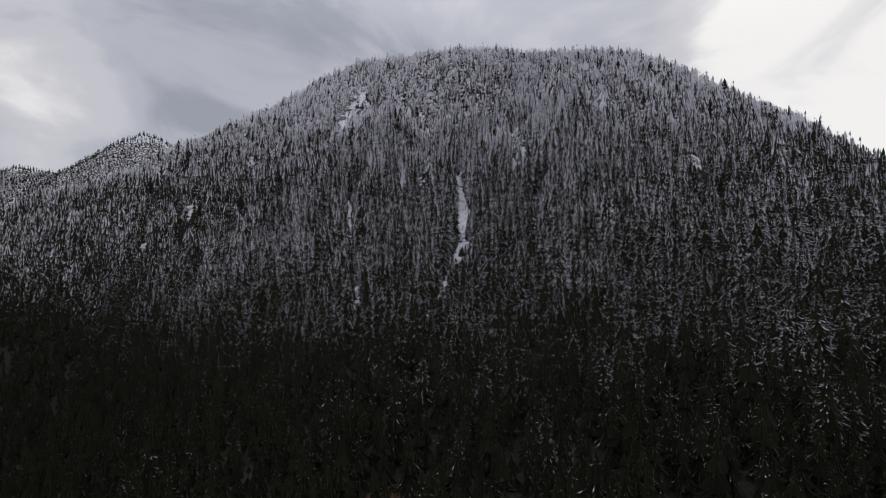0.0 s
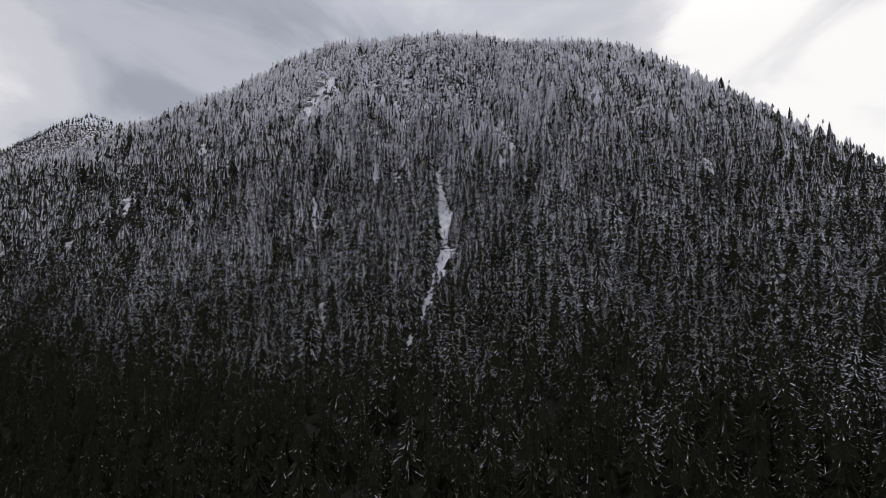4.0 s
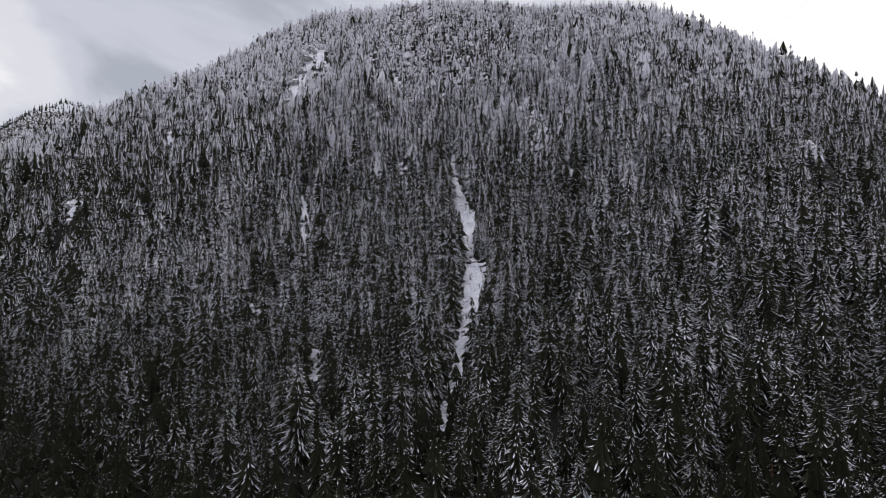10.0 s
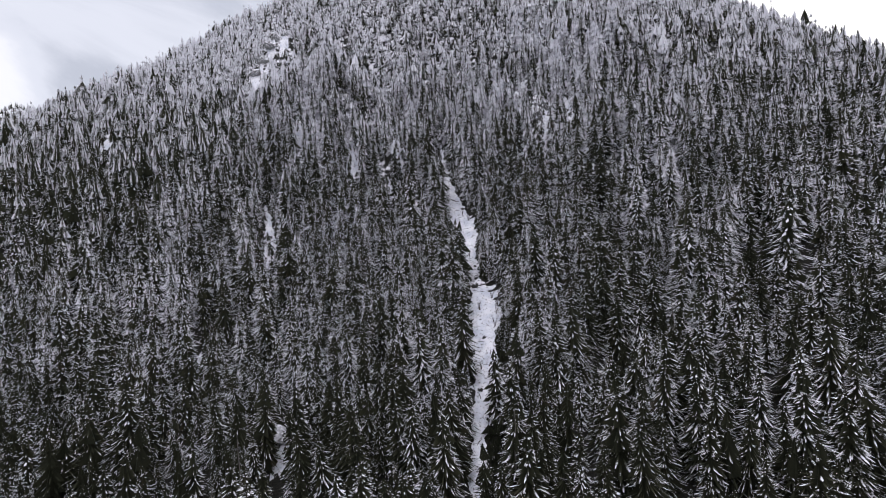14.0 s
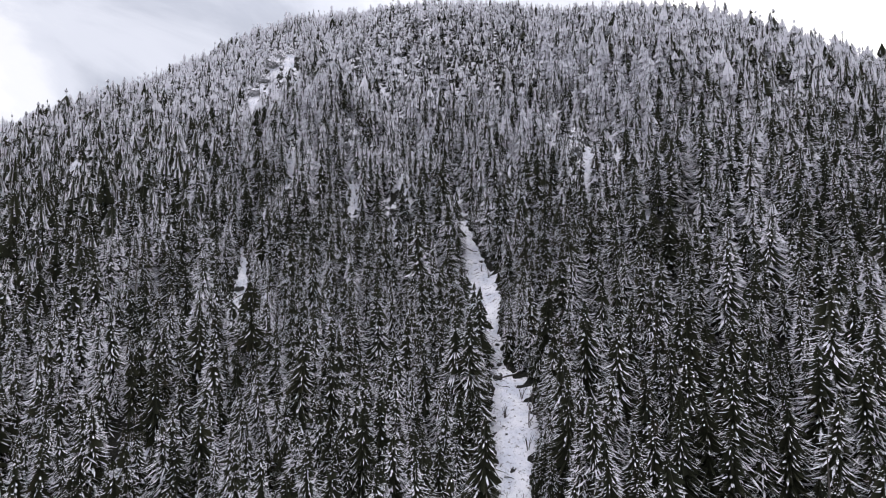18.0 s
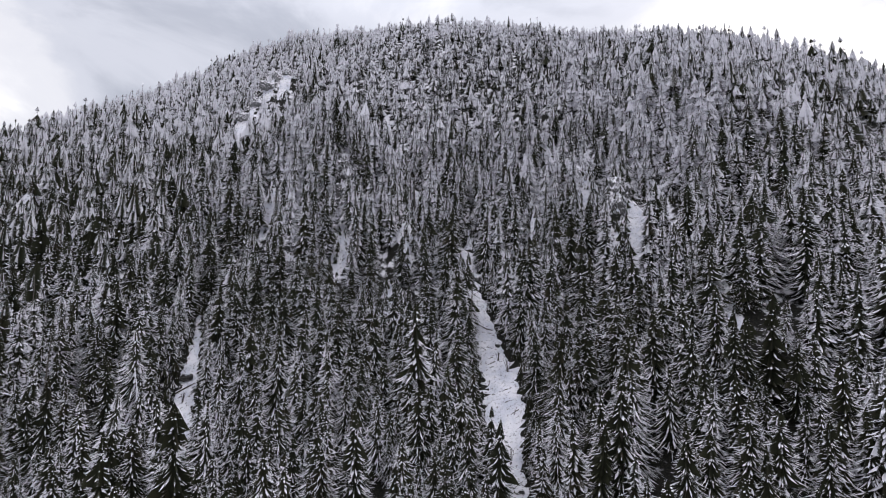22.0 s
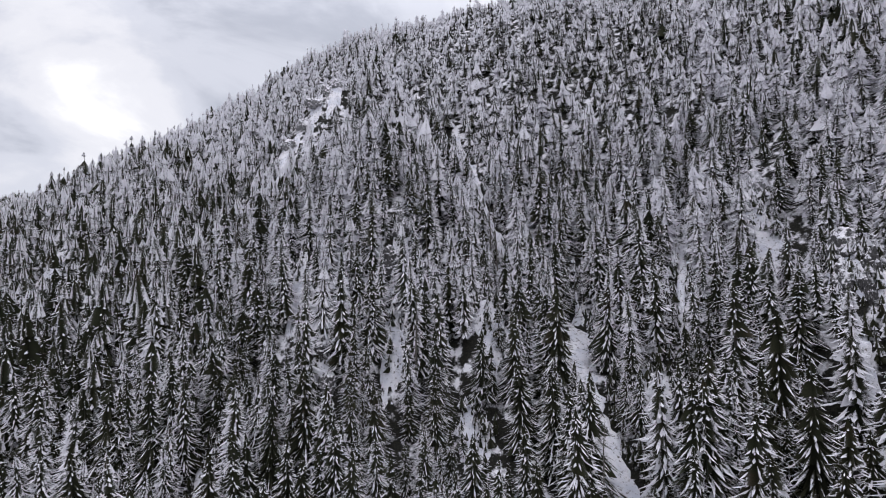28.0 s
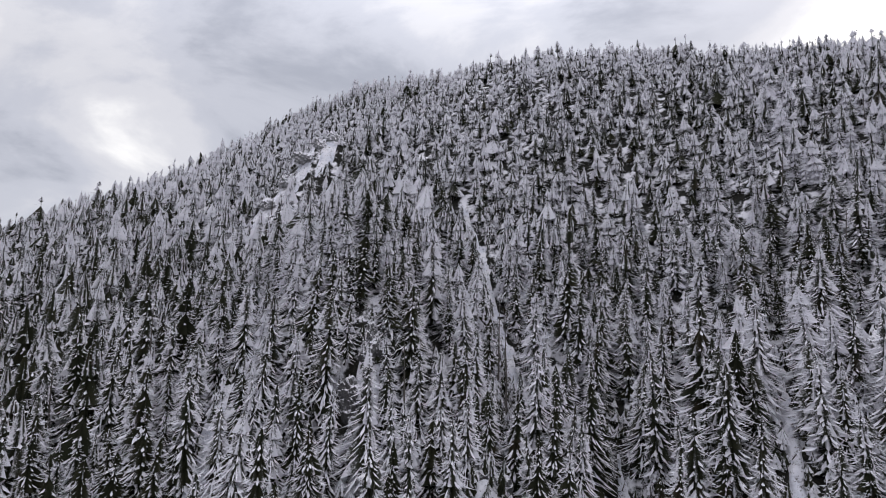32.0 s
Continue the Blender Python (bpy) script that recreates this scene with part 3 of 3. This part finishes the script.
def valley_forest():
    """The woods on either side of the flight's line, and below its start."""
    global TX, TY, TZ, TSIZE, TWIDE, TSPIN
    kept = TX, TY, TZ, TSIZE, TWIDE, TSPIN
    r = np.random.RandomState(14)
    gx, gy = np.meshgrid(np.arange(-560, 560, 12.5), np.arange(-120, 560, 12.5))
    x, y = (g.ravel() + r.uniform(-3.4, 3.4, g.size) for g in (gx, gy))
    out = (np.abs(x) > 0.96 * y + 36) | (y < 38)
    TX, TY = x[out], y[out]
    TZ = ground_height(TX, TY) - 0.4
    TSIZE, TWIDE, TSPIN = r.uniform(0.36, 0.62, out.sum()), r.uniform(1.6, 2.1, out.sum()), r.uniform(0, 6.28, out.sum())
    forest("valley_forest", "dark green young conifer forest on the lower slope", TX < 1e6, [conifer_shape(700 + k, 3, 4) for k in range(4)], 6)
    TX, TY, TZ, TSIZE, TWIDE, TSPIN = kept


valley_forest()


def single_trees():
    """The trees beside the chutes, each one by itself."""
    kinds = []
    for k in range(8):
        v, f, edge = conifer_shape(400 + k, 6, 5, 27, 15, 1.15 + 0.12 * (k % 4), 0.24, (0.85, 0.7, 1.0, 0.8)[k % 4], 0.02, 0.55)
        me = mesh_from("crown", v, f, NEEDLES)
        at = me.attributes.new("load", "FLOAT", "POINT")
        at.data.foreach_set("value", (edge - 0.5 - 0.14 + 0.06 * (k % 6)).astype(np.float32))
        bm = bmesh.new()
        bmesh.ops.create_cone(bm, cap_ends=True, segments=8, radius1=0.42, radius2=0.05, depth=27, matrix=Matrix.Translation((0, 0, 13.3)))
        trunk = bpy.data.meshes.new("trunk")
        bm.to_mesh(trunk)
        bm.free()
        trunk.materials.append(BARK)
        kinds.append((me, trunk))
    for n, i in enumerate(np.flatnonzero(single)):
        crown, trunk = kinds[n % 8]
        tree = new("conifer_tree")
        tree.matrix_world = pose(TX[i], TY[i], TZ[i], 0, 0, math.degrees(TSPIN[i])) @ Matrix.Diagonal((TSIZE[i] * TWIDE[i], TSIZE[i] * TWIDE[i], TSIZE[i], 1))
        look_of = "tall slim conifer" if TSIZE[i] > 0.98 else "small young conifer" if TSIZE[i] < 0.62 else "slim dark green conifer"
        tagged(tree, look_of + " with drooping snow-laden branches on the slope", "conifer", group="conifers beside the snow chutes")
        for name, me in (("crown", crown), ("trunk", trunk)):
            part = new(name, me)
            part.parent = tree


single_trees()


# ---------------------------------------------------------------- helpers for the smaller things
def soil(x, y):
    return float(ground_height(np.array([float(x)]), np.array([float(y)]))[0])


def part(name, bm, material, parent, label=""):
    """Links a bmesh as one mesh object under a thing or a part."""
    me = bpy.data.meshes.new(name)
    bm.to_mesh(me)
    bm.free()
    me.materials.append(material)
    for p in me.polygons:
        p.use_smooth = False
    ob = new(name, me)
    ob.parent = parent
    return tagged(ob, label)


def stick(bm, points, r0, r1, sides=6):
    """A tapered, bent rod through the points."""
    rings = []
    for i, p in enumerate(points):
        p = Vector(p)
        d = (Vector(points[min(i + 1, len(points) - 1)]) - Vector(points[max(i - 1, 0)])).normalized()
        a = d.orthogonal().normalized()
        c = d.cross(a)
        rad = r0 + (r1 - r0) * i / (len(points) - 1)
        rings.append([bm.verts.new(p + (a * math.cos(k * 6.2832 / sides) + c * math.sin(k * 6.2832 / sides)) * rad) for k in range(sides)])
    for lo, hi in zip(rings, rings[1:]):
        for k in range(sides):
            bm.faces.new((lo[k], lo[(k + 1) % sides], hi[(k + 1) % sides], hi[k]))
    bm.faces.new(rings[0][::-1])
    bm.faces.new(rings[-1])


def rock_bmesh(seed, sx, sy, sz):
    """A broken block of granite with flat faces and ledges."""
    r = random.Random(seed)
    bm = bmesh.new()
    bmesh.ops.create_icosphere(bm, subdivisions=4, radius=1)
    cuts = [(Vector((r.uniform(-1, 1), r.uniform(-1, 1), r.uniform(-0.6, 1))).normalized(), r.uniform(0.6, 0.9)) for _ in range(6)]
    shift = Vector((seed * 3.7, seed * 1.3, 0))
    for v in bm.verts:
        for n, d in cuts:
            over = v.co.dot(n) - d
            if over > 0:
                v.co -= n * over * 0.85
        rough = noise.fractal(v.co * 1.4 + shift, 1.0, 2.0, 3) * 0.30 + abs(noise.noise(v.co * 4.2 + shift)) * 0.24 + noise.noise(v.co * 9 + shift) * 0.09
        v.co *= 0.9 + rough
        step = v.co.z * 2.6 + 0.6 * noise.noise(v.co * 1.7 + shift)
        v.co.z += ((math.floor(step) + min(1.0, (step - math.floor(step)) * 2.2)) - step) / 2.6 * 0.8
        v.co = Vector((v.co.x * sx, v.co.y * sy, v.co.z * sz))
    return bm


# ---------------------------------------------------------------- rock outcrops
def outcrop(seed, blocks, label):
    """A rock outcrop of several blocks: x, y, half width, half depth, height above the soil."""
    r = random.Random(seed)
    x, y = blocks[0][:2]
    root = new("rock_outcrop")
    root.matrix_world = pose(x, y, soil(x, y))
    tagged(root, label, "rock outcrop")
    for k, (bx, by, sx, sy, h) in enumerate(blocks):
        ob = part("rock_block", rock_bmesh(seed * 10 + k, sx, sy, h), DARK_ROCK if "dark" in label or "broken" in label else ROCK, root)
        ob.matrix_basis = pose(bx - x, by - y, soil(bx, by) - soil(x, y) - 0.1 * h, r.uniform(-8, 8), r.uniform(-8, 8), r.uniform(-25, 25))


outcrop(1, [(-122, 601, 5, 6, 4), (-117, 609, 5, 7, 4), (-112, 617, 5, 7, 4), (-107, 623, 4, 6, 4), (-102, 629, 4, 5, 4)], "long pale granite slab with snow on its ledges")
outcrop(2, [(-79, 546, 3, 4, 4)], "small snow-plastered granite outcrop among conifers")
outcrop(3, [(70, 449, 3.5, 3, 6), (75, 452, 3, 3, 5), (66.5, 444, 2.5, 2.5, 5), (62.5, 438, 2, 2, 3), (72, 444, 2, 2, 5), (69, 441, 1.6, 1.6, 4)], "broken snow-covered granite cliff among tall conifers")
outcrop(4, [(72, 495, 4, 4, 5), (78, 498, 4, 4, 6)], "snowy granite outcrop above the cliff")
outcrop(5, [(-236, 461, 6, 3, 4), (-241, 483, 5, 3, 4), (-246, 506, 6, 3, 4)], "low band of snowy rock on the forested slope")
outcrop(7, [(-54, 314, 4, 4, 4), (-50, 318, 4, 4, 4)], "pale rocks with fresh snow in a small clearing")
outcrop(8, [(-212, 546, 5, 3, 4), (-206, 547, 4, 3, 4)], "small snowy rocks on the upper slope")
outcrop(9, [(-40, 493, 3, 3, 6), (-37.5, 497, 3, 3, 5), (-42.5, 488, 3, 3, 6)], "dark rocks capped with thick snow")
outcrop(10, [(-60, 469, 3, 3, 5), (-57, 463, 2.5, 2.5, 4)], "dark rocks capped with thick snow")
outcrop(11, [(-13, 483, 3, 3, 4), (-9, 483, 2.5, 2.5, 4)], "dark rocks capped with thick snow")
outcrop(12, [(-196, 569, 4, 3, 4)], "snowy rock step on the steep slope")
outcrop(13, [(73, 390, 4, 4, 5), (76, 393, 3, 3, 5)], "snow-topped rocks in a gap of the forest")
outcrop(14, [(-277, 455, 5, 3, 4)], "low band of snowy rock on the forested slope")
outcrop(15, [(176, 340, 4, 3, 4)], "snow-topped rock on the shoulder of the hill")


def boulder(seed, x, y, size, label):
    root = new("boulder")
    root.matrix_world = pose(x, y, soil(x, y) + 0.5, 0, 0, seed * 40)
    tagged(root, label, "boulder")
    part("stone", rock_bmesh(seed + 70, size, size * 0.8, size * 0.7), BARE_ROCK, root)
    cap = part("snow_cap", rock_bmesh(seed + 90, size * 0.62, size * 0.5, size * 0.22), CHUTE, root)
    cap.matrix_basis = pose(0, 0.1, size * 0.55)


def make_bare_rock():
    m = Nodes("wet_dark_rock")
    m.bump(m.noise(2.0, 5.0, 0.7), 0.8, 0.2)
    return m.done(m.blend(m.noise(0.9, 5.0), (0.02, 0.02, 0.02), (0.07, 0.065, 0.06)), 0.55)


BARE_ROCK = make_bare_rock()
boulder(1, 13.2, 366, 1.9, "dark wet boulder with a snow cap in the chute")
boulder(2, 15.0, 372, 1.2, "dark wet boulder with a snow cap in the chute")
boulder(3, 16.8, 384, 0.9, "small dark boulder sticking out of the chute snow")
boulder(4, -82, 431, 2.2, "dark wet boulder with a snow cap across the gully")
boulder(5, 16.6, 470, 1.6, "dark boulder at the chute's narrow neck")
boulder(6, 10, 335, 1.0, "small dark boulder sticking out of the chute snow")
boulder(7, 21, 436, 1.1, "dark boulder at the edge of the chute")
boulder(8, 3.5, 312, 0.9, "small dark boulder sticking out of the chute snow")


# ---------------------------------------------------------------- dead trees, fallen wood, shrubs
def snag(seed, x, y, height):
    r = random.Random(seed)
    root = new("dead_snag")
    root.matrix_world = pose(x, y, soil(x, y) - 0.3, r.uniform(-4, 4), r.uniform(-4, 4), r.uniform(0, 360))
    tagged(root, "bare grey standing dead tree trunk with broken stubs", "dead tree", group="standing dead trees")
    bm = bmesh.new()
    stick(bm, [(r.uniform(-0.15, 0.15), r.uniform(-0.15, 0.15), height * k / 5) for k in range(6)], 0.012 * height + 0.05, 0.06, 7)
    part("trunk", bm, DEAD_WOOD, root)
    for k in range(7):
        a, z, n = r.uniform(0, 6.28), height * r.uniform(0.35, 0.97), r.uniform(0.5, 1.7)
        bm = bmesh.new()
        stick(bm, [(0, 0, z), (math.cos(a) * n * 0.5, math.sin(a) * n * 0.5, z - 0.05 * n), (math.cos(a) * n, math.sin(a) * n, z - 0.4 * n)], 0.07, 0.02, 4)
        part("stub", bm, DEAD_WOOD, root)


def make_dead_wood():
    m = Nodes("weathered_wood")
    m.bump(m.noise(7.0, 4.0), 0.5, 0.03)
    return m.done(m.blend(m.noise(1.5, 5.0), (0.05, 0.043, 0.038), (0.17, 0.155, 0.14)), 0.9)


DEAD_WOOD = make_dead_wood()
snags = random.Random(77)
SNAG_PLACES = [(-118, 596), (148, 640), (152, 636), (-240, 640), (112, 372), (58, 300), (-60, 292), (-66, 286), (-20, 262), (40, 470), (36, 452)]
SNAG_PLACES += [(snags.uniform(-190, 170), snags.uniform(240, 560)) for _ in range(26)]
for k, (x, y) in enumerate(SNAG_PLACES):
    if chute_gap(np.array([float(x)]), np.array([float(y)]))[0] < 2:
        continue
    high = float(stature(roof(np.array([float(x)]), np.array([float(y)])))[0])
    snag(k, x, y, high * snags.uniform(0.85, 1.2))


def fallen_branch(seed, x, y, length):
    r = random.Random(seed)
    a = r.uniform(0, 6.28)
    root = new("fallen_branch")
    root.matrix_world = pose(x, y, soil(x, y))
    tagged(root, "broken dark branch lying on the chute snow", "branch", group="fallen branches in the chutes")
    dx, dy = math.cos(a) * length / 2, math.sin(a) * length / 2
    line = [(dx * s, dy * s, soil(x + dx * s, y + dy * s) - soil(x, y) + 0.45 + 0.15 * (1 - s * s)) for s in (-1, -0.4, 0.3, 1)]
    bm = bmesh.new()
    stick(bm, line, 0.13, 0.04, 5)
    part("limb", bm, BARK, root)
    for k in range(2):
        p = Vector(line[1 + k])
        bm = bmesh.new()
        stick(bm, [p, p + Vector((-dy, dx, 0)) * r.uniform(-0.4, 0.4) + Vector((dx, dy, 0)) * 0.3 + Vector((0, 0, 0.25))], 0.06, 0.02, 4)
        part("twig", bm, BARK, root)


drop = random.Random(31)
for name, count in (("main", 84), ("west", 10), ("upper", 3), ("east", 3)):
    line = CHUTES[name]
    for k in range(count):
        s = drop.uniform(0, len(line) - 1.001)
        (ax, ay, aw), (bx, by, bw) = line[int(s)], line[int(s) + 1]
        f = s - int(s)
        wide = aw + f * (bw - aw)
        fallen_branch(k * 7 + count, ax + f * (bx - ax) + drop.uniform(-0.42, 0.42) * wide, ay + f * (by - ay), drop.uniform(0.8, 3.2))


def bare_shrub(seed, x, y, height):
    """Leafless alder stems that the snow has bent."""
    r = random.Random(seed)
    root = new("bare_shrub")
    root.matrix_world = pose(x, y, soil(x, y))
    tagged(root, "leafless shrub with thin dark stems bent by snow", "shrub", group="bare shrubs in the chute")
    for k in range(6):
        a, lean = r.uniform(0, 6.28), r.uniform(0.15, 0.45) * height
        bm = bmesh.new()
        stick(bm, [(0.15 * math.cos(a), 0.15 * math.sin(a), 0), (lean * 0.3 * math.cos(a), lean * 0.3 * math.sin(a), height * 0.45),
                   (lean * 0.75 * math.cos(a), lean * 0.75 * math.sin(a), height * 0.85), (lean * math.cos(a), lean * math.sin(a), height * r.uniform(0.85, 1.05))], 0.09, 0.03, 5)
        part("stem", bm, BARK, root)


BROWN = Nodes("bare_brown_twigs")
BROWN = BROWN.done(BROWN.blend(BROWN.noise(1.2, 4.0), (0.10, 0.055, 0.035), (0.20, 0.12, 0.075)), 0.9)


def brown_bush(seed, x, y, height):
    """A leafless bush of many thin red-brown twigs."""
    r = random.Random(seed)
    root = new("brown_bush")
    root.matrix_world = pose(x, y, soil(x, y))
    tagged(root, "leafless red-brown bush among dark green conifers", "bush", group="brown bushes")
    for k in range(9):
        a, lean = r.uniform(0, 6.28), r.uniform(0.1, 0.55) * height
        fork = Vector((lean * 0.5 * math.cos(a), lean * 0.5 * math.sin(a), height * r.uniform(0.4, 0.6)))
        bm = bmesh.new()
        stick(bm, [(0.2 * math.cos(a), 0.2 * math.sin(a), -0.2), fork * 0.5, fork], 0.08, 0.05, 5)
        for q in range(7):
            b, n = r.uniform(0, 6.28), height * r.uniform(0.25, 0.5)
            end = fork + Vector((math.cos(b) * n * 0.6 + 0.2 * math.cos(a), math.sin(b) * n * 0.6 + 0.2 * math.sin(a), n))
            stick(bm, [fork * r.uniform(0.6, 1.0), (fork + end) / 2 + Vector((0, 0, 0.2)), end], 0.05, 0.02, 4)
        part("stem", bm, BROWN, root)


def brown_conifer(seed, x, y, height):
    """A young conifer that has died and kept its rusty twigs."""
    r = random.Random(seed)
    root = new("dead_conifer")
    root.matrix_world = pose(x, y, soil(x, y) - 0.2)
    tagged(root, "dead rust-brown conifer with bare drooping twigs", "dead tree", group="standing dead trees")
    bm = bmesh.new()
    stick(bm, [(0, 0, 0), (0.1, 0, height * 0.5), (0, 0.1, height)], 0.2, 0.03, 7)
    part("trunk", bm, BROWN, root)
    for t in range(9):
        z = height * (0.2 + 0.085 * t)
        n = (height - z) * 0.26 + 0.3
        bm = bmesh.new()
        for q in range(7):
            a = r.uniform(0, 6.28)
            w = n * r.uniform(0.7, 1.2)
            stick(bm, [(0, 0, z), (math.cos(a) * w * 0.6, math.sin(a) * w * 0.6, z - 0.15 * w), (math.cos(a) * w, math.sin(a) * w, z - 0.6 * w)], 0.05, 0.02, 4)
        part("whorl", bm, BROWN, root)


for k, (x, y) in enumerate([(-22, 143), (-18, 146), (-14, 142.5), (-9, 143), (-16, 138)]):
    brown_bush(k, x, y, 4.2 + 0.4 * (k % 3))
for k, (x, y, high) in enumerate([(55, 357, 12), (12, 159, 11), (64, 133, 12), (66, 226, 13), (-21, 256, 11), (-87, 400, 9)]):
    brown_conifer(k, x, y, high)
for k, (x, y) in enumerate([(19, 352), (20.5, 355), (18, 357), (20, 349), (17, 346), (15, 340), (20, 430), (22, 424), (16, 392), (12, 352), (6, 322), (-77, 413), (-75, 410), (-80, 424)]):
    bare_shrub(k, x, y, 3.2 + (k * 37 % 10) * 0.22)


def fallen_log(seed, x, y, length, turn):
    root = new("fallen_log")
    root.matrix_world = pose(x, y, soil(x, y))
    tagged(root, "fallen snow-topped tree trunk lying across the slope", "log")
    dx, dy = math.cos(radians(turn)) * length / 2, math.sin(radians(turn)) * length / 2
    line = [(dx * s, dy * s, soil(x + dx * s, y + dy * s) - soil(x, y) + 0.6) for s in (-1, -0.33, 0.33, 1)]
    bm = bmesh.new()
    stick(bm, line, 0.36, 0.18, 8)
    part("trunk", bm, BARK, root)
    bm = bmesh.new()
    stick(bm, [(a, b, c + 0.24) for a, b, c in line], 0.24, 0.12, 6)
    part("snow_layer", bm, CHUTE, root)


fallen_log(1, 17, 366, 9, 8)
fallen_log(2, -81, 428, 7, 30)
fallen_log(3, 66, 432, 12, -15)
fallen_log(4, 4, 300, 7, 60)
fallen_log(5, 18, 445, 6, -35)
